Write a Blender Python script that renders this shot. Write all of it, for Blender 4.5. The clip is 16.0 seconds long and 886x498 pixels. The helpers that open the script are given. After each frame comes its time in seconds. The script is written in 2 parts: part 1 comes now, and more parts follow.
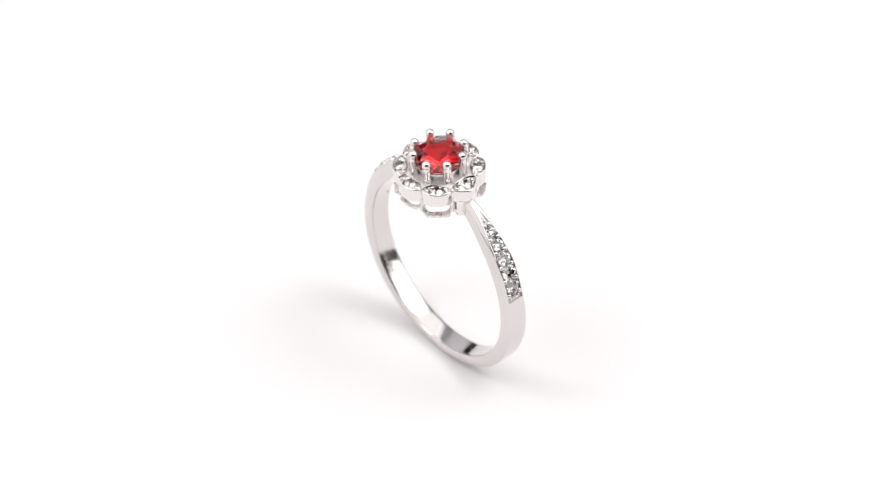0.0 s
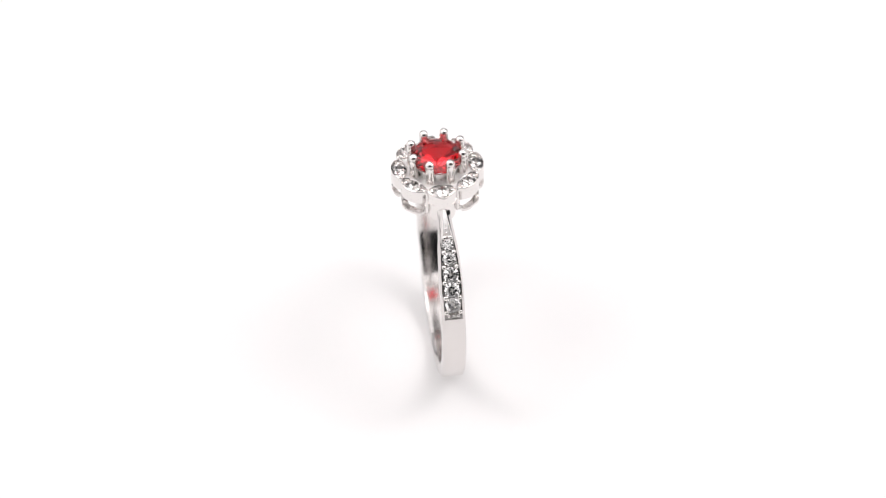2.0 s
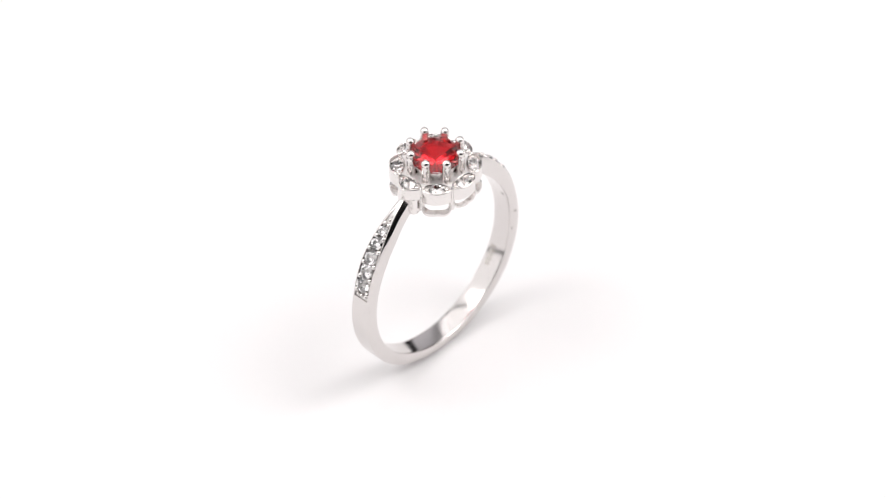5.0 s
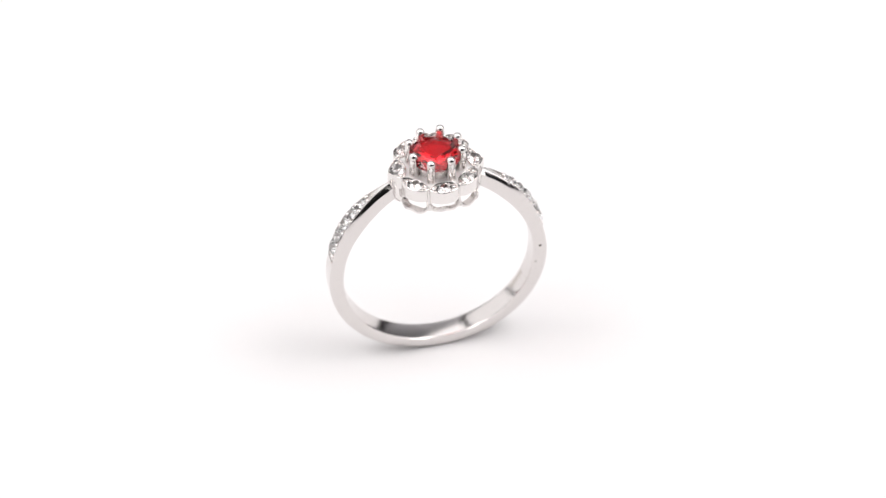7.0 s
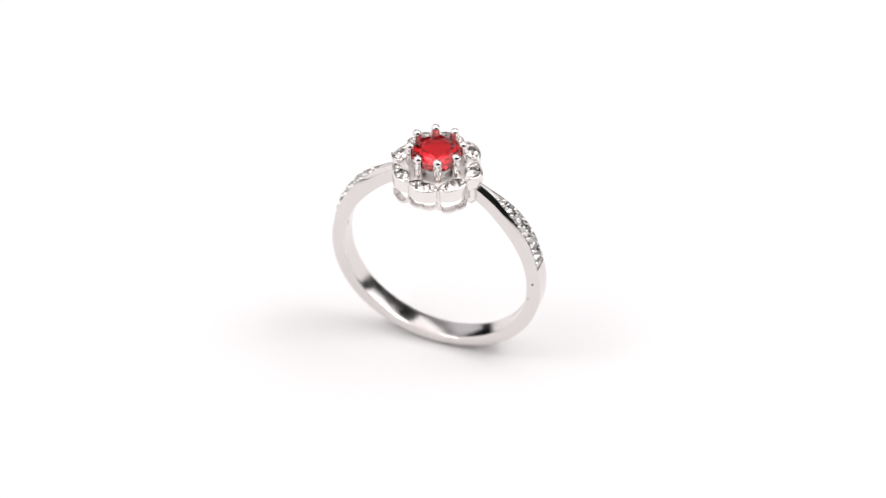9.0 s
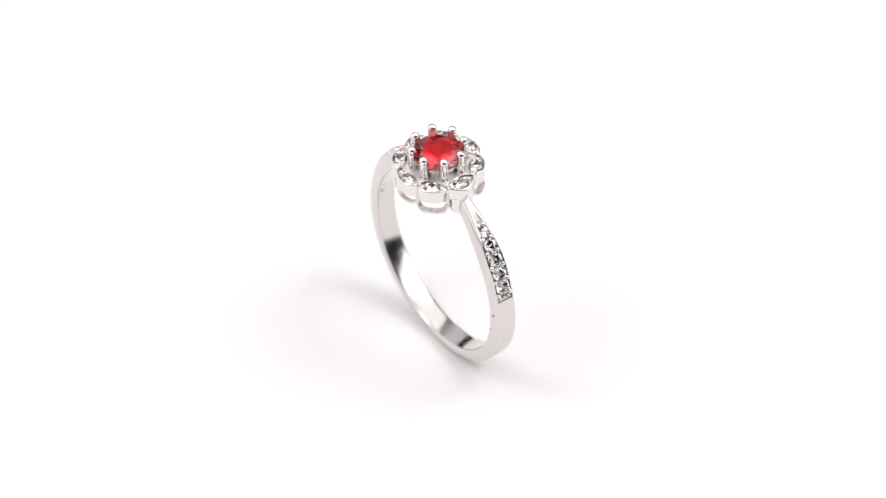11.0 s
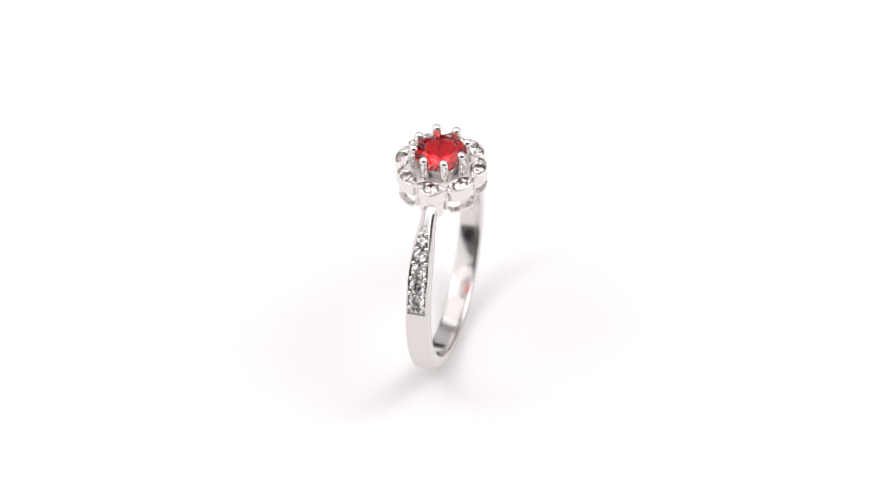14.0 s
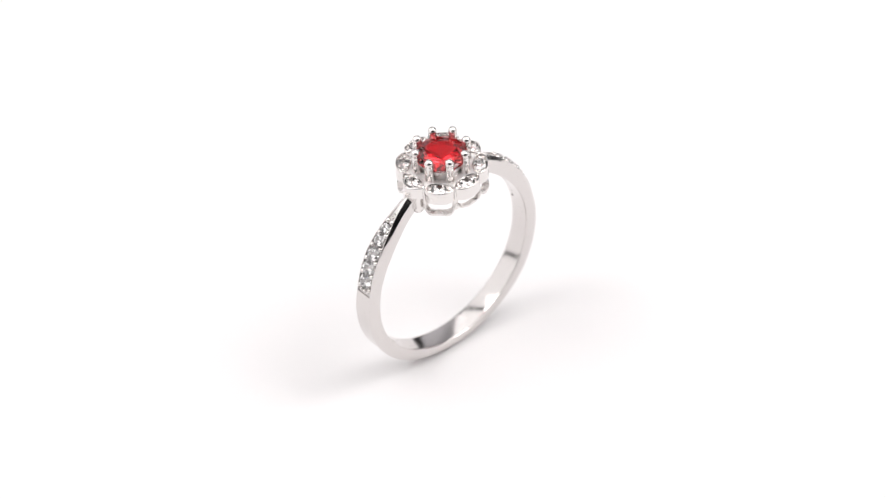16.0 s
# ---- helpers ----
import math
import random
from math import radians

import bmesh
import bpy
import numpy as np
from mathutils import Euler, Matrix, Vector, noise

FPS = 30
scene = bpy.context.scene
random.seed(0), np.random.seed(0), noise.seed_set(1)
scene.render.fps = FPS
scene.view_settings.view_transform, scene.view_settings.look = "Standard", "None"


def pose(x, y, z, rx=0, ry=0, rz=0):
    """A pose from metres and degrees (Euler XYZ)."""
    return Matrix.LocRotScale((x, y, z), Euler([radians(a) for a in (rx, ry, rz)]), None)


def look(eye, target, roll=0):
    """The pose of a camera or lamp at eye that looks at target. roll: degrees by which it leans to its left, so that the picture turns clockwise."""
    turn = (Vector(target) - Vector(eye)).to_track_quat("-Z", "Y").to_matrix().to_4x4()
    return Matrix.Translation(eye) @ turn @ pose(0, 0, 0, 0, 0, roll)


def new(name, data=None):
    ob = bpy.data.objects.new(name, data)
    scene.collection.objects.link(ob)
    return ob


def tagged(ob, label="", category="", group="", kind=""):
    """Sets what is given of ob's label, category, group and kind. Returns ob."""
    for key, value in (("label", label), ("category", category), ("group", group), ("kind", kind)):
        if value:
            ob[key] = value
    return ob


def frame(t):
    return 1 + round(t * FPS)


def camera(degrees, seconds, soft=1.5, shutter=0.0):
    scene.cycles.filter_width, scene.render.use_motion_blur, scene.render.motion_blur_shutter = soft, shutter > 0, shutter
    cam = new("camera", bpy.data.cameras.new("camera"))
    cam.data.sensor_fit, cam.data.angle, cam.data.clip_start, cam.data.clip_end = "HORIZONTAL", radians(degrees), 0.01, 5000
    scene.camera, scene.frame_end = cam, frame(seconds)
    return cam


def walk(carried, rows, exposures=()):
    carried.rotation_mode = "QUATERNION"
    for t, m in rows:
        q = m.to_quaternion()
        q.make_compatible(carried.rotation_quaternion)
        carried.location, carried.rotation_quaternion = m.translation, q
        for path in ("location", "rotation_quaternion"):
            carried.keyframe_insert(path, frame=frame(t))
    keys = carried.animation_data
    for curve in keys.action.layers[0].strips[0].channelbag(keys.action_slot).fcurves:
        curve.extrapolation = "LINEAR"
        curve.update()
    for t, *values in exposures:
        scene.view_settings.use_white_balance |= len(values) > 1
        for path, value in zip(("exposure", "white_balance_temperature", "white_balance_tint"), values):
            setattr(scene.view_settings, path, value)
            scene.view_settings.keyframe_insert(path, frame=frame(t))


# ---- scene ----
MM = 0.001

# ---- camera and its place: it stands still above and before the ring ----
cam = camera(18.0, 16.0, soft=1.2)
EYE, AIM, LEAN = (0.0, -0.181496, 0.182687), (0.000117, -0.000238, 0.011747), -2.05
cam.data.dof.use_dof = True
cam.data.dof.focus_distance, cam.data.dof.aperture_fstop = 0.2405, 30.0
walk(cam, [(0.0, look(EYE, AIM, LEAN)), (16.0, look(EYE, AIM, LEAN))])

# ---- light: a dim room, large soft boxes beside and above the table, and a small bright lamp on either side ----
world = bpy.data.worlds.new("world")
scene.world = world
world.use_nodes = True
world.node_tree.nodes["Background"].inputs["Color"].default_value = (0.9, 0.95, 1.0, 1)
world.node_tree.nodes["Background"].inputs["Strength"].default_value = 0.02


def soft_box(name, eye, target, width, height, watts, colour=(1, 1, 1)):
    data = bpy.data.lights.new(name, "AREA")
    data.shape, data.size, data.size_y = "RECTANGLE", width, height
    data.energy, data.color = watts, colour
    ob = new(name, data)
    ob.matrix_world = look(eye, target)
    return ob


soft_box("soft_box_west", (-0.51, 0.03, 0.37), (0, 0.08, 0.16), 1.44, 0.70, 3.6, (1.0, 0.974, 0.976))
soft_box("soft_box_east", (0.46, -0.03, 0.39), (0, -0.01, 0.0), 0.50, 0.62, 1.95, (1.0, 0.974, 0.976))
soft_box("soft_box_top", (0.0, 0.04, 0.60), (0, 0.041, 0.0), 0.60, 0.98, 2.52, (1.0, 0.976, 0.978))
soft_box("lamp_west", (-0.27, -0.02, 0.44), (0, 0, 0), 0.17, 0.17, 0.42, (1.0, 0.974, 0.976))
soft_box("lamp_east", (0.27, -0.01, 0.44), (0, 0, 0), 0.17, 0.17, 0.42, (1.0, 0.974, 0.976))


# ---- materials ----
def material(name):
    mat = bpy.data.materials.new(name)
    mat.use_nodes = True
    nodes, links = mat.node_tree.nodes, mat.node_tree.links
    return mat, nodes, links, nodes["Principled BSDF"]


def noise_node(nodes, links, scale, detail=3.0, rough=0.5):
    co = nodes.new("ShaderNodeTexCoord")
    tex = nodes.new("ShaderNodeTexNoise")
    tex.inputs["Scale"].default_value = scale
    tex.inputs["Detail"].default_value = detail
    tex.inputs["Roughness"].default_value = rough
    links.new(co.outputs["Object"], tex.inputs["Vector"])
    return tex


def ramp(nodes, links, source, lo, hi):
    node = nodes.new("ShaderNodeMapRange")
    node.inputs["From Min"].default_value, node.inputs["From Max"].default_value = 0.3, 0.7
    node.inputs["To Min"].default_value, node.inputs["To Max"].default_value = lo, hi
    links.new(source, node.inputs["Value"])
    return node


def metal(name, base, rough_lo, rough_hi, relief, grain, metallic=1.0, depth=0.02):
    """Polished or cast white metal with fine handling marks and a faint unevenness."""
    mat, nodes, links, shader = material(name)
    shader.inputs["Metallic"].default_value = metallic
    wear = noise_node(nodes, links, grain * 0.25, 4.0, 0.6)
    fine = noise_node(nodes, links, grain, 3.0, 0.6)
    tone = nodes.new("ShaderNodeMix")
    tone.data_type = "RGBA"
    links.new(wear.outputs["Fac"], tone.inputs["Factor"])
    tone.inputs["A"].default_value = (*[c * 0.95 for c in base], 1)
    tone.inputs["B"].default_value = (*base, 1)
    links.new(tone.outputs["Result"], shader.inputs["Base Color"])
    links.new(ramp(nodes, links, wear.outputs["Fac"], rough_lo, rough_hi).outputs["Result"], shader.inputs["Roughness"])
    bump = nodes.new("ShaderNodeBump")
    bump.inputs["Strength"].default_value = relief
    bump.inputs["Distance"].default_value = depth * MM
    links.new(fine.outputs["Fac"], bump.inputs["Height"])
    links.new(bump.outputs["Normal"], shader.inputs["Normal"])
    return mat


SILVER = metal("polished_silver", (0.73, 0.70, 0.688), 0.11, 0.20, 0.05, 3000)
SATIN = metal("cast_silver", (0.80, 0.775, 0.76), 0.18, 0.32, 0.7, 4000)
CAST = metal("bright_cast_silver", (0.82, 0.79, 0.775), 0.10, 0.24, 0.45, 2600)
SETTING = metal("bright_cut_silver", (0.91, 0.89, 0.88), 0.30, 0.50, 0.9, 4200, 0.45, 0.07)


def stone(name, colour, ior, rough=0.0, clarity=1.0):
    mat, nodes, links, shader = material(name)
    shader.inputs["Base Color"].default_value = (*colour, 1)
    shader.inputs["Transmission Weight"].default_value = clarity
    shader.inputs["IOR"].default_value = ior
    haze = noise_node(nodes, links, 1500, 2.0)
    links.new(ramp(nodes, links, haze.outputs["Fac"], rough, rough + 0.004).outputs["Result"], shader.inputs["Roughness"])
    return mat


RUBY = stone("red_gemstone", (0.62, 0.015, 0.021), 1.68)
CLEAR = stone("clear_gemstone", (0.98, 0.96, 0.952), 2.17)
CLOUDY = stone("hazy_clear_gemstone", (0.975, 0.93, 0.915), 2.05, 0.015)


# Mottled brown-black that puts the shade inside holes and pits into the colour.
def dark_recess():
    mat, nodes, links, shader = material("shaded_recess")
    tex = noise_node(nodes, links, 9000, 3.0)
    mix = nodes.new("ShaderNodeMix")
    mix.data_type = "RGBA"
    links.new(tex.outputs["Fac"], mix.inputs["Factor"])
    mix.inputs["A"].default_value, mix.inputs["B"].default_value = (0.05, 0.045, 0.04, 1), (0.16, 0.13, 0.11, 1)
    links.new(mix.outputs["Result"], shader.inputs["Base Color"])
    shader.inputs["Roughness"].default_value = 0.6
    shader.inputs["Metallic"].default_value = 0.5
    return mat


RECESS = dark_recess()
STAMP = metal("worn_stamp_silver", (0.60, 0.56, 0.52), 0.20, 0.34, 0.5, 9000)


def plain_surface(name, lo, hi, scale, rough, relief):
    mat, nodes, links, shader = material(name)
    broad = noise_node(nodes, links, scale, 4.0)
    fine = noise_node(nodes, links, scale * 40, 2.0)
    mix = nodes.new("ShaderNodeMix")
    mix.data_type = "RGBA"
    links.new(broad.outputs["Fac"], mix.inputs["Factor"])
    mix.inputs["A"].default_value, mix.inputs["B"].default_value = (*lo, 1), (*hi, 1)
    links.new(mix.outputs["Result"], shader.inputs["Base Color"])
    shader.inputs["Roughness"].default_value = rough
    shader.inputs["Specular IOR Level"].default_value = 0.25
    bump = nodes.new("ShaderNodeBump")
    bump.inputs["Strength"].default_value, bump.inputs["Distance"].default_value = relief, 0.0001
    links.new(fine.outputs["Fac"], bump.inputs["Height"])
    links.new(bump.outputs["Normal"], shader.inputs["Normal"])
    return mat


WHITE_SHEET = plain_surface("matte_white_sheet", (0.845, 0.835, 0.835), (0.865, 0.855, 0.855), 12, 0.7, 0.05)
ROOM_PAINT = plain_surface("dark_room_paint", (0.028, 0.028, 0.031), (0.040, 0.040, 0.044), 3, 0.8, 0.3)
PALE_BOARD = plain_surface("pale_board", (0.78, 0.78, 0.81), (0.82, 0.82, 0.85), 3, 0.8, 0.3)


# ---- building helpers ----
def to_mesh(name, bm, mat, smooth=32.0):
    bmesh.ops.recalc_face_normals(bm, faces=bm.faces)
    limit = radians(smooth)
    for face in bm.faces:
        face.smooth = smooth > 0
    for edge in bm.edges:
        if len(edge.link_faces) == 2 and edge.calc_face_angle(0.0) > limit:
            edge.smooth = False
    mesh = bpy.data.meshes.new(name)
    bm.to_mesh(mesh)
    bm.free()
    mesh.materials.append(mat)
    return mesh


def part(name, bm, mat, parent, label="", smooth=32.0):
    ob = new(name, to_mesh(name, bm, mat, smooth))
    ob.parent = parent
    return tagged(ob, label)


def piece(name, mesh, parent, m, label=""):
    """Another object on a mesh that several alike pieces share."""
    ob = new(name, mesh)
    ob.parent = parent
    ob.matrix_basis = m
    return tagged(ob, label)


def smoothstep(x):
    x = min(1.0, max(0.0, x))
    return x * x * (3 - 2 * x)


def loft(rings, closed_ring=True, cap=True, closed_path=False):
    """A bmesh through rings of points in millimetres."""
    bm = bmesh.new()
    rows = [[bm.verts.new(Vector(p) * MM) for p in ring] for ring in rings]
    n = len(rows[0])
    pairs = list(zip(rows, rows[1:])) + ([(rows[-1], rows[0])] if closed_path else [])
    for a, b in pairs:
        for i in range(n if closed_ring else n - 1):
            j = (i + 1) % n
            bm.faces.new((a[i], a[j], b[j], b[i]))
    if cap and not closed_path:
        bm.faces.new(rows[0])
        bm.faces.new(list(reversed(rows[-1])))
    return bm


def lathe(profile, steps=32):
    """Turns a closed profile of (radius, height) round the upright axis."""
    return loft([[(r * math.cos(a), r * math.sin(a), z) for r, z in profile]
                 for a in (2 * math.pi * k / steps for k in range(steps))], closed_path=True)


def pin(bm, x, y, heights, steps):
    """Lofts circles of (height, radius) up an upright axis."""
    rows = [[bm.verts.new(Vector((x + r * math.cos(k), y + r * math.sin(k), z)) * MM)
             for k in (2 * math.pi * i / steps for i in range(steps))] for z, r in heights]
    for a, b in zip(rows, rows[1:]):
        for i in range(steps):
            j = (i + 1) % steps
            bm.faces.new((a[i], a[j], b[j], b[i]))
    bm.faces.new(list(reversed(rows[0])))
    bm.faces.new(rows[-1])
    return bm


def dome_pin(bm, x, y, z0, z1, r0, r1, steps=14):
    """A round pin with a domed tip."""
    top = z1 - r1 * 0.95
    heights = [(z0, r0), (z0 + 0.5 * (z1 - z0), 0.5 * (r0 + r1)), (top, r1)]
    heights += [(top + r1 * 0.95 * math.sin(a), r1 * math.cos(a)) for a in (0.35, 0.7, 1.0, 1.25, 1.45)]
    return pin(bm, x, y, heights, steps)


def prong_pin(z0, z1, stem, tip, steps=20):
    """A prong: a flared root, a straight stem and a slightly wider rounded bead on top."""
    mid = z1 - tip
    heights = [(z0, stem * 1.3), (z0 + 0.14, stem * 1.2), (z0 + 0.32, stem * 1.08), (z0 + 0.6, stem * 1.03), (z0 + 1.1, stem), (mid - 0.62, stem), (mid - 0.34, stem * 1.02)]
    heights += [(mid + tip * math.sin(a), tip * math.cos(a)) for a in (-0.45, -0.2, 0.0, 0.25, 0.5, 0.75, 1.0, 1.22, 1.42)]
    return pin(bmesh.new(), 0, 0, heights, steps)


def brilliant(radius, table=0.56, crown=33.0, pavilion=40.5, girdle=0.03, uneven=0.0):
    """A round brilliant cut, its girdle at height 0; crown and pavilion in degrees; uneven: how far its corners stray."""
    bm = bmesh.new()
    up, down, star = math.tan(radians(crown)), math.tan(radians(pavilion)), math.cos(radians(22.5))

    def circle(n, r, z, turn=0.0):
        for k in range(n):
            a = 2 * math.pi * (k + turn) / n
            stray = Vector([random.uniform(-uneven, uneven) for _ in range(3)])
            bm.verts.new((Vector((r * math.cos(a), r * math.sin(a), z)) + stray) * (radius * MM))

    middle, low = 0.5 * (1 + table), 0.24
    circle(8, table, girdle + (1 - table) * up)
    circle(8, middle, girdle + (1 - middle * star) * up, 0.5)
    circle(16, 1.0, girdle)
    circle(16, 1.0, -girdle)
    circle(8, low, -girdle - (1 - low * star) * down, 0.5)
    circle(8, 0.015, -girdle - 0.985 * down)
    bmesh.ops.convex_hull(bm, input=bm.verts)
    bmesh.ops.dissolve_limit(bm, angle_limit=radians(0.6), verts=bm.verts, edges=bm.edges)
    return bm


def cast_uneven(bm, amount, grain):
    """Softens exact edges as casting and hand polishing do; both in millimetres."""
    for v in bm.verts:
        v.co += noise.noise_vector(v.co / (grain * MM)) * (amount * MM)
    return bm


# ---- the room and the white table ----
def box(name, lo, hi, mat, label):
    bm = bmesh.new()
    bmesh.ops.create_cube(bm, size=1.0)
    for v in bm.verts:
        v.co = Vector([lo[i] if v.co[i] < 0 else hi[i] for i in range(3)])
    return tagged(new(name, to_mesh(name, bm, mat)), label, "", "", "structure")


def build_room():
    floor = box("floor", (-1.0, -1.6, -0.03), (1.6, 1.6, 0.0), WHITE_SHEET, "seamless matte white surface under the ring")
    tagged(floor, category="floor")
    for name, lo, hi, mat, label in (("wall_north", (-1.0, 1.6, -0.03), (1.6, 1.7, 1.9), ROOM_PAINT, "plain dark wall of the unlit room"),
                                     ("wall_south", (-1.0, -1.7, -0.03), (1.6, -1.6, 1.9), ROOM_PAINT, "plain dark wall of the unlit room"),
                                     ("wall_east", (1.6, -1.7, -0.03), (1.7, 1.7, 1.9), ROOM_PAINT, "plain dark wall of the unlit room"),
                                     ("wall_west", (-1.1, -1.7, -0.03), (-1.0, 1.7, 1.9), ROOM_PAINT, "plain dark wall of the unlit room")):
        tagged(box(name, lo, hi, mat, label), category="wall")
    board = tagged(box("backdrop", (0.0, 0.0, 0.14), (1.55, 0.02, 0.98), PALE_BOARD, "plain pale board hanging behind the white surface"), category="backdrop")
    board.matrix_basis = pose(-0.30, 0.63, 0.0, 0, 0, 10)
    tagged(box("ceiling", (-1.1, -1.7, 1.9), (1.7, 1.7, 2.0), ROOM_PAINT, "plain dark ceiling of the unlit room"), category="ceiling")


build_room()

# ---- the ring: x along the band's plane, y along the finger, z up, in millimetres ----
CENTRE = 9.95                    # height of the band's centre
R_IN, R_OUT = 8.65, 9.95
BELLY = 0.045                    # how far the inner face bulges across its width
PAVE_LOW, APEX = 14.0, 68.6      # where the stone-set shoulder begins and meets the head, degrees above the side

ring = tagged(new("ring"), "polished silver ring with red gemstone in flower-shaped clear stone halo", "ring")


def shoulder(d):
    return min(1.0, max(0.0, (d - PAVE_LOW) / (APEX - PAVE_LOW)))


def outer_radius(d):
    return R_OUT + 1.21 * shoulder(d) ** 1.2


def inner_radius(d):
    return float(np.interp(d, (-15, 0, 10, 20, 30, 40, 50, 60, 72), (8.65, 8.65, 8.68, 8.74, 8.83, 8.95, 9.12, 9.35, 9.65)))


def crest_half(d):
    """Half the width of the flat outer face, which narrows to a point at the head."""
    return float(np.interp(d, (14, 30, 38, 46, 52, 57, 62, 68.6, 72), (0.86, 0.86, 0.82, 0.71, 0.57, 0.42, 0.28, 0.12, 0.06)))


def side_half(d):
    """Half the band's width below the crest."""
    return float(np.interp(d, (0, 14, 30, 38, 46, 52, 57, 62, 68.6, 72), (1.03, 1.02, 1.0, 0.97, 0.91, 0.83, 0.72, 0.62, 0.54, 0.54)))


def band_section(d):
    """Half the cross-section, from inside to outside, as (radius, y)."""
    ri, ro, w, t = inner_radius(d), outer_radius(d), crest_half(d), shoulder(d)
    low = smoothstep((-d - 30) / 45)
    w -= 0.12 * low
    drop = 0.24 + 0.15 * t + 0.20 * low
    side = side_half(d)
    cut = min(0.52, max(0.03, 1.1 * (w - 0.2))) * (0.3 + 0.7 * smoothstep((d - PAVE_LOW) / 5)) if d >= PAVE_LOW else 0.0
    rim = min(0.075, w * 0.3)
    dish = [(ri + BELLY * f * f, f * side) for f in (0.0, 0.15, 0.3, 0.45, 0.6, 0.72, 0.82)]
    return dish + [(ri + BELLY * 0.81 + 0.012, 0.90 * side), (ri + BELLY + 0.035, 0.955 * side), (ri + 0.19, side),
            (ro - drop - 0.05, side + 0.01), (ro - drop + 0.04, side - 0.02),
            (ro - 0.03, w + 0.03), (ro, w), (ro, w - rim), (ro - cut, w - rim - 0.01), (ro - cut, 0.0)]


def band_point(d, side, r, y):
    """A point of the band at d degrees above its side; side is 1 or -1."""
    a = radians(d)
    return (side * r * math.cos(a), y, CENTRE + r * math.sin(a))


def build_band():
    angles = [-90 + 2.0 * k for k in range(52)] + [PAVE_LOW - 0.05, PAVE_LOW + 0.05] + [15 + (APEX + 3 - 15) * k / 26 for k in range(27)]
    rings = []
    for side, row in ((1, list(reversed(angles))), (-1, angles[1:])):
        for d in row:
            half = band_section(d)
            loop = half + [(r, -y) for r, y in reversed(half[1:-1])]
            rings.append([band_point(d, side, r, y) for r, y in loop])
    return part("band", loft(rings), SILVER, ring, "polished silver band tapering to pointed shoulders", 28)


band = build_band()


def facing(d, side, r, y, inward=False):
    """A pose on the band whose z axis points out from the band's centre, or in."""
    a = radians(d)
    z = Vector((side * math.cos(a), 0, math.sin(a))) * (-1 if inward else 1)
    yv = Vector((0, 1, 0))
    x = yv.cross(z)
    m = Matrix((x, yv, z)).transposed().to_4x4()
    m.translation = Vector(band_point(d, side, r, y)) * MM
    return m


# stones and beads set in the shoulders
PAVE = ((51.6, 0.50), (45.2, 0.60), (37.8, 0.69), (30.1, 0.71), (22.3, 0.71))


def build_bed(side):
    """The matte, grained bed of a shoulder, under its stones."""
    rings = []
    for k in range(41):
        d = PAVE_LOW + 0.3 + (APEX - PAVE_LOW + 0.6) * k / 40
        section = band_section(d)
        r, w = section[-1][0] + 0.012, max(0.02, section[-2][1] - 0.004)
        rings.append([band_point(d, side, q, y) for q, y in ((r - 0.03, -w), (r, -w), (r + 0.004, 0.0), (r, w), (r - 0.03, w))])
    return part("bed", loft(rings), SETTING, ring, "matte grained silver bed of the shoulder", 40)


def build_pave():
    for side in (1, -1):
        build_bed(side)
    stones = [to_mesh("pave_stone", brilliant(r, 0.54, 34, 40, uneven=0.012), CLEAR, 0) for _, r in PAVE]
    bead = bmesh.new()
    dome_pin(bead, 0, 0, -0.60, 0.17, 0.22, 0.17, 12)
    bead = to_mesh("bead", bead, CAST)
    seat = to_mesh("seat", lathe([(1.04, -0.40), (1.05, 0.10), (1.01, 0.15), (0.95, 0.13), (0.95, 0.0), (0.80, -0.40)], 20), CAST, 30)
    for side in (1, -1):
        for (d, r), mesh in zip(PAVE, stones):
            ro = outer_radius(d)
            piece("pave_stone", mesh, ring, facing(d, side, ro + 0.0, 0.0) @ pose(0, 0, 0, random.uniform(-7, 7), random.uniform(-7, 7), random.uniform(0, 45)),
                  "small round clear stone set in the shoulder")
            piece("seat", seat, ring, facing(d, side, ro - 0.155, 0.0) @ Matrix.Diagonal((r, r, 1, 1)))
        marks = [55.2] + [0.5 * (PAVE[k][0] + PAVE[k + 1][0]) for k in range(4)] + [18.2]
        for d in marks:
            w = crest_half(d) - 0.20
            for y in ((-w, w) if w > 0.12 else (0.0,)):
                piece("bead", bead, ring, facing(d, side, outer_radius(d) - 0.05, y * 0.92) @ Matrix.Diagonal((1.35, 1.35, 1.2, 1)))
        for y in (-0.42, 0.0, 0.42):
            piece("bead", bead, ring, facing(16.0, side, outer_radius(16.0) - 0.11, y))
        for k, d in enumerate((57.5, 59.4, 61.2)):
            piece("bead", bead, ring, facing(d, side, outer_radius(d) - 0.16, 0.0) @ Matrix.Scale(0.8 - 0.15 * k, 4))


build_pave()


# ---- the flower-shaped head ----
RIM_Z, WALL_Z, FLOOR_Z = 21.80, 20.44, 21.12
PETALS = 8
PRONG_LIFT = (0.02, -0.05, 0.03, 0.0, -0.04, 0.05, -0.02, 0.03)


def petal_outer(k, u):
    """Radius of a petal's outer edge; u runs from -1 to 1 across it. The two above the shoulders are pointed."""
    if k % 4 == 0:
        return 3.50 + 0.78 * (1 - abs(u)) ** 0.80
    return 3.50 + 0.56 * (1 - u * u) ** 0.58


def petal_inner(u):
    return 3.43 - 0.78 * (1 - u * u) ** 0.62


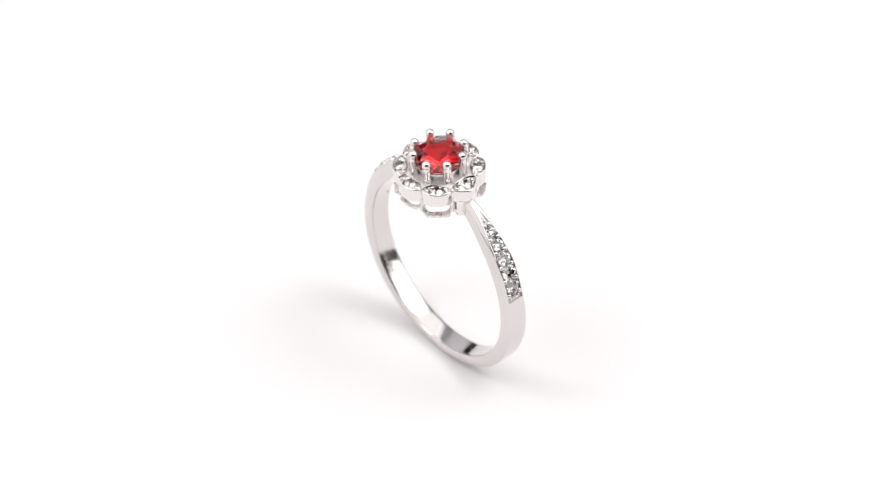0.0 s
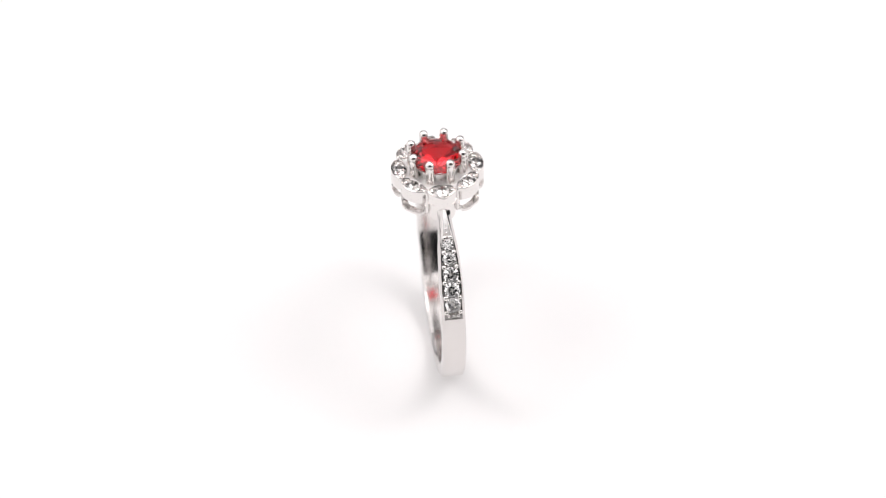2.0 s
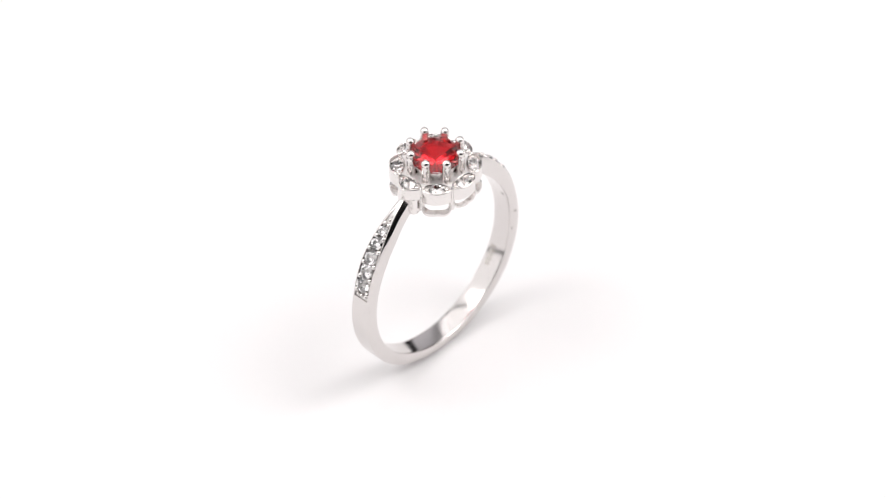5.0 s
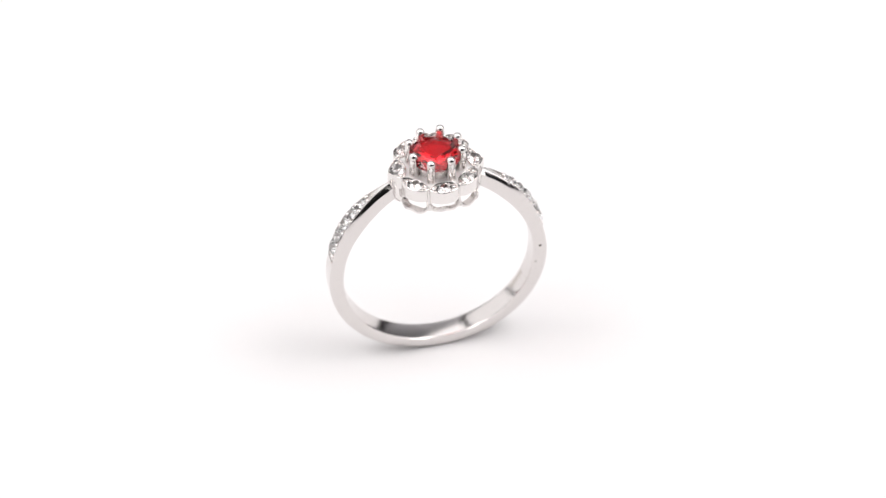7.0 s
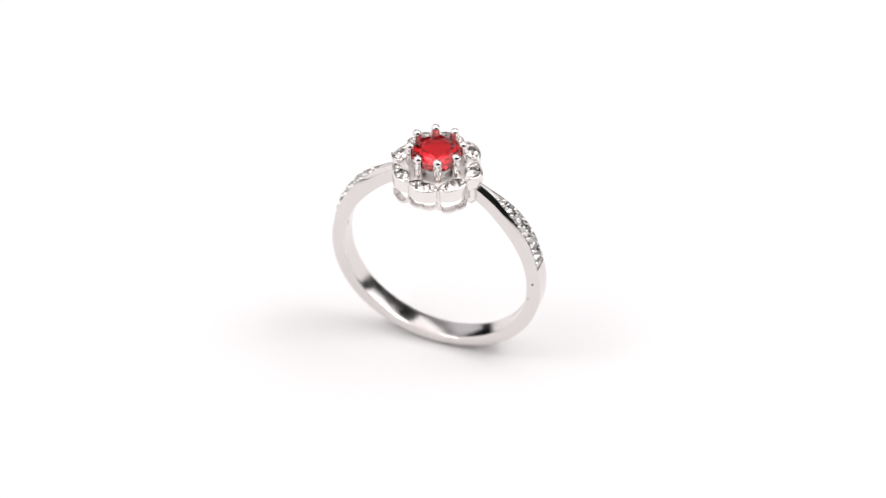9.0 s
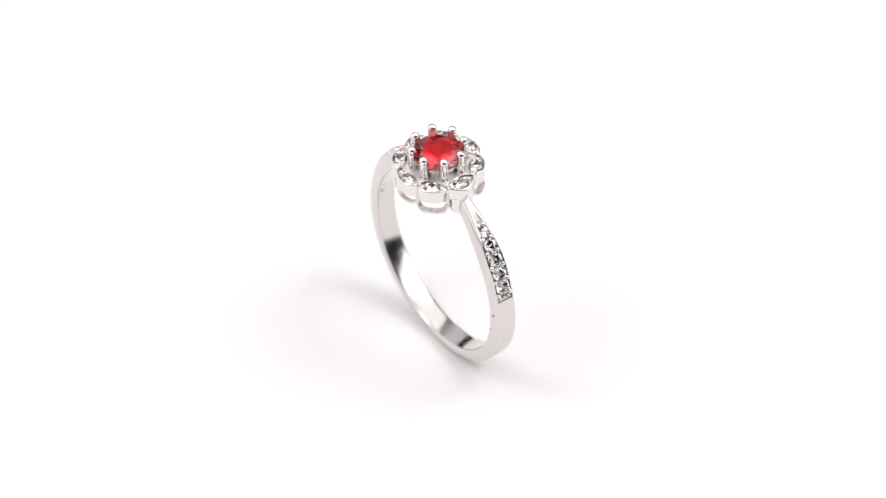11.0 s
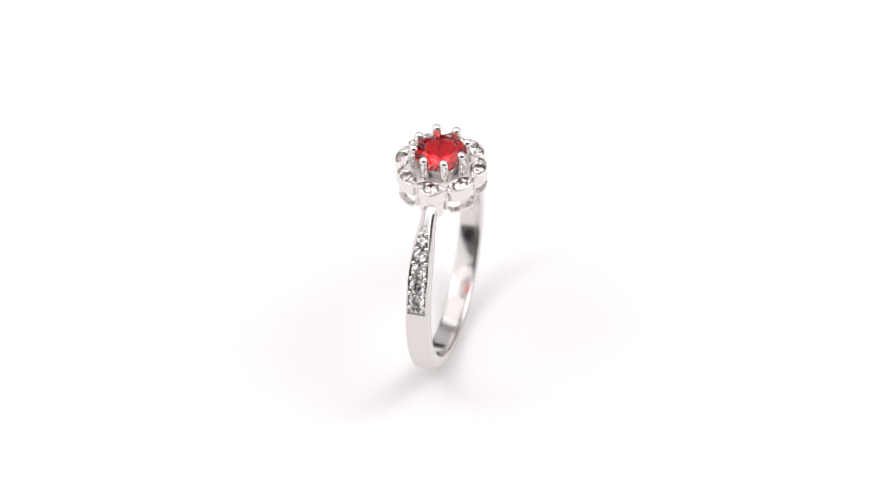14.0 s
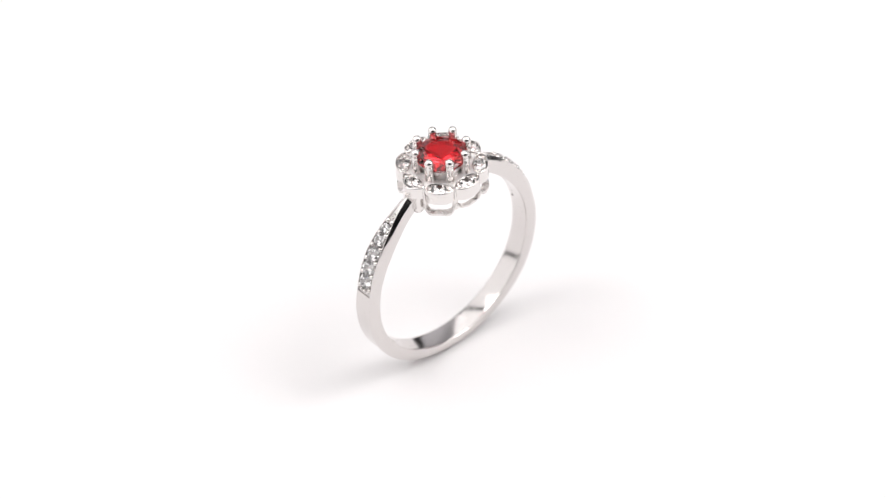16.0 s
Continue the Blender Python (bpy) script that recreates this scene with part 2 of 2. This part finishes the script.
def petal_loop(k, inset, steps=16):
    """The eye-shaped outline of a petal as (x, y), drawn in by inset."""
    mid = radians(360 / PETALS * k)
    span = radians(180 / PETALS)
    us = [-1 + 2 * i / steps for i in range(steps + 1)]
    edge = [(petal_outer(k, u), u) for u in us] + [(petal_inner(u), u) for u in reversed(us[1:-1])]
    centre_r = 3.36
    out = []
    for r, u in edge:
        x, y = r * math.cos(u * span), r * math.sin(u * span)
        dx, dy = x - centre_r, y
        size = math.hypot(dx, dy)
        f = max(0.05, 1 - inset / max(0.4, size))
        x, y = centre_r + dx * f, dy * f
        out.append((x * math.cos(mid) - y * math.sin(mid), x * math.sin(mid) + y * math.cos(mid)))
    return out


def rim_height(k, x, y):
    """The rim slopes down a little outwards, most at the pointed petals."""
    r = math.hypot(x, y)
    return RIM_Z - max(0.0, r - 3.3) * (0.30 if k % 4 == 0 else 0.06)


def build_petal(k):
    rings = []
    for inset, z in ((0.10, WALL_Z), (0.0, WALL_Z + 0.06), (0.0, WALL_Z + 0.30), (0.0, WALL_Z + 0.60), (0.0, WALL_Z + 0.90), (0.0, None), (0.035, 0.045), (0.08, 0.06), (0.13, 0.02), (0.16, -0.10)):
        loop = petal_loop(k, inset)
        if z is None:
            rings.append([(x, y, rim_height(k, x, y) - 0.03) for x, y in loop])
        elif z < 1:
            rings.append([(x, y, rim_height(k, x, y) + z - 0.03) for x, y in loop])
        else:
            rings.append([(x, y, z) for x, y in loop])
    rings.append([(x, y, FLOOR_Z) for x, y in petal_loop(k, 0.19)])
    rings.append([(x, y, FLOOR_Z - 0.05) for x, y in petal_loop(k, 0.6)])
    return part("petal", cast_uneven(loft(rings), 0.035, 0.55), CAST, ring, "pointed petal above the shoulder" if k % 4 == 0 else "rounded petal setting with a thin raised rim", 40)


def build_halo_seat(k):
    """The bright grained plate inside a petal, with the hole that holds its stone."""
    mid = radians(360 / PETALS * k)
    cx, cy = 3.35 * math.cos(mid), 3.35 * math.sin(mid)
    outer = petal_loop(k, 0.14)

    def toward(reach, z):
        ring_points = []
        for x, y in outer:
            f = min(1.0, reach / math.hypot(x - cx, y - cy))
            ring_points.append((cx + (x - cx) * f, cy + (y - cy) * f, z))
        return ring_points

    rings = [[(x, y, 21.05) for x, y in outer], [(x, y, 21.58) for x, y in outer], toward(0.88, 21.60), toward(0.72, 21.63), toward(0.66, 21.62), toward(0.60, 21.48), toward(0.44, 21.05)]
    return part("halo_seat", cast_uneven(loft(rings, closed_path=True), 0.06, 0.24), CAST, ring, "grained silver plate round a halo stone", 40)


def build_gallery_bar(k):
    """A U-shaped bar hanging under a petal."""
    mid, span = radians(45 * k), radians(22.5)
    rings = []
    for i in range(33):
        u = -0.985 + 1.97 * i / 32
        r = petal_outer(k, u) - 0.03
        a = mid + u * span
        sag = (1.20 if k % 2 else 0.76) * (1 - abs(u) ** 12)
        z = WALL_Z - 0.02 - sag + 0.12 * math.exp(-(u / 0.25) ** 2)
        deep = 0.62 if k % 2 else 0.42
        half = 0.15
        loop = [(r, z + half), (r + 0.02, z + half - 0.06), (r + 0.02, z - half + 0.06), (r - 0.05, z - half), (r - deep + 0.04, z - half), (r - deep, z - half + 0.05), (r - deep, z + half - 0.05), (r - deep + 0.05, z + half)]
        rings.append([(p * math.cos(a), p * math.sin(a), q) for p, q in loop])
    return part("gallery_bar", cast_uneven(loft(rings), 0.05, 0.5), SATIN, ring, "U-shaped silver bar under a petal", 40)


def build_joint(k):
    """The upright between two petals."""
    a = radians(45 * k + 22.5)
    bm = bmesh.new()
    dome_pin(bm, 3.34 * math.cos(a), 3.34 * math.sin(a), WALL_Z - 1.12, 21.72, 0.27, 0.25, 14)
    return part("upright", cast_uneven(bm, 0.03, 0.5), SATIN, ring)


def build_post(k):
    """The broad post under a pointed petal, from which the band springs."""
    mid = radians(45 * k)
    plan = [(3.0, -1.02), (3.52, -1.12), (3.80, -0.92), (4.19, -0.05), (4.19, 0.05), (3.80, 0.92), (3.52, 1.12), (3.0, 1.02)]
    rings = []
    for z, f in ((WALL_Z + 0.08, 1.0), (20.0, 1.0), (19.5, 0.99), (19.05, 0.95), (18.75, 0.86)):
        rings.append([((3.0 + (x - 3.0) * f) * math.cos(mid) - y * f * math.sin(mid), (3.0 + (x - 3.0) * f) * math.sin(mid) + y * f * math.cos(mid), z) for x, y in plan])
    return part("shoulder_post", loft(rings), CAST, ring, "broad silver post joining head and band", 30)


def build_head():
    for k in range(PETALS):
        build_petal(k)
        build_joint(k)
        if k % 4:
            build_gallery_bar(k)
        else:
            build_post(k)
    # star-shaped deck inside the petals, and the cup under the red stone
    rings = []
    for i in range(128):
        a = 2 * math.pi * i / 128
        u = ((math.degrees(a) + 22.5) % 45 - 22.5) / 22.5
        ro = petal_inner(u) + 0.07
        profile = [(1.7, 20.70), (1.7, 21.50)] + [(1.7 + (ro - 1.75) * f, 21.50 + 0.12 * f) for f in (0.15, 0.3, 0.45, 0.6, 0.75, 0.9, 1.0)] + [(ro, 21.58), (ro, 20.70)]
        rings.append([(r * math.cos(a), r * math.sin(a), z) for r, z in profile])
    part("deck", cast_uneven(loft(rings, closed_path=True), 0.06, 0.35), SETTING, ring, "star-shaped silver deck round the red stone", 40)
    part("cup", lathe([(1.62, 20.75), (1.94, 20.75), (1.94, 21.95), (2.03, 22.10), (2.04, 22.40), (1.96, 22.44), (1.72, 22.15)], 48), SATIN, ring, "round silver cup holding the red stone", 35)
    gem = part("centre_stone", brilliant(2.28, 0.60, 21, 41, 0.03), RUBY, ring, "faceted round red gemstone", 0)
    gem.matrix_basis = pose(0, 0, 22.80 * MM, 0, 0, 12)
    stones = [to_mesh("halo_stone", brilliant(0.68, 0.54, 34, 40, uneven=0.012), CLOUDY, 0) for _ in range(PETALS)]
    bead = to_mesh("bead", cast_uneven(dome_pin(bmesh.new(), 0, 0, -0.5, 0.12, 0.24, 0.20, 12), 0.03, 0.3), CAST)
    for k in range(PETALS):
        a = radians(45 * k)
        piece("halo_stone", stones[k], ring, pose(3.34 * MM * math.cos(a), 3.34 * MM * math.sin(a), 21.66 * MM, random.uniform(-5, 5), random.uniform(-5, 5), random.uniform(0, 45)),
              "round clear stone in the halo")
        build_halo_seat(k)
        b = a + radians(22.5)
        bm = cast_uneven(prong_pin(21.45, 23.97 + PRONG_LIFT[k], 0.38, 0.40), 0.018, 0.5)
        prong = part("prong", bm, CAST, ring, "tall silver prong with rounded tip", 40)
        prong.matrix_basis = Matrix.Translation((2.31 * MM * math.cos(b), 2.31 * MM * math.sin(b), 0)) @ pose(0, 0, 0, 0, 0, 37 * k)
        for u in (-0.64, 0.64):
            c = a + u * radians(22.5)
            piece("bead", bead, ring, pose(3.40 * MM * math.cos(c), 3.40 * MM * math.sin(c), 21.68 * MM, 0, 0, 50 * k))


build_head()


# ---- marks on the band: a stamp inside it, drilled holes and two pits ----
def build_marks():
    # Holes and pits are flat discs; their dark inside is only coloured on.
    def disc(r):
        return lathe([(0.001, -0.05), (r, -0.05), (r, 0.003), (0.001, 0.002)], 12)

    for name, d, side, y, r in (("drill_hole", 18.5, -1, 0.15, 0.20), ("drill_hole", 22.0, -1, 0.50, 0.17), ("drill_hole", 15.0, 1, 0.50, 0.18), ("drill_hole", 20.0, 1, 0.30, 0.16)):
        ob = part(name, disc(r), RECESS, band, "small drilled hole, its inner shade coloured on a flat disc")
        ob.matrix_basis = facing(d, side, inner_radius(d) + 0.012, y, True)
    for x, z, r in ((-9.28, 10.78, 0.12), (-8.90, 8.88, 0.075)):
        ob = part("pit", disc(r), RECESS, band, "tiny casting pit, its inner shade coloured on a flat disc")
        ob.matrix_basis = pose(x * MM, 1.035 * MM, z * MM, -90)
    for k in range(5):
        bm = bmesh.new()
        bmesh.ops.create_cube(bm, size=1.0)
        for v in bm.verts:
            v.co = Vector((v.co.x * 0.30, v.co.y * (0.62 if k % 2 else 0.5), v.co.z * 0.05)) * MM
        ob = part("stamp", bm, STAMP, band, "small dull bar of the worn stamp inside the band")
        ob.matrix_basis = facing(-24.0 - 2.9 * k, -1, R_IN + 0.021, -0.35, True)


build_marks()


# ---- the ring turns with the table, about an axis a little beside its own ----
def motions():
    rate, zero = 16.8755, 2.3567
    rows = []
    for k in range(33):
        t = 0.5 * k
        turn = Matrix.Rotation(radians(-90 - rate * (t - zero)), 4, "Z")
        rows.append((t, turn @ Matrix.Translation((0.000629, -0.000314, 0.000005)) @ Matrix.Rotation(radians(-0.438), 4, "X") @ Matrix.Rotation(radians(-1.06), 4, "Y")))
    walk(ring, rows)


motions()
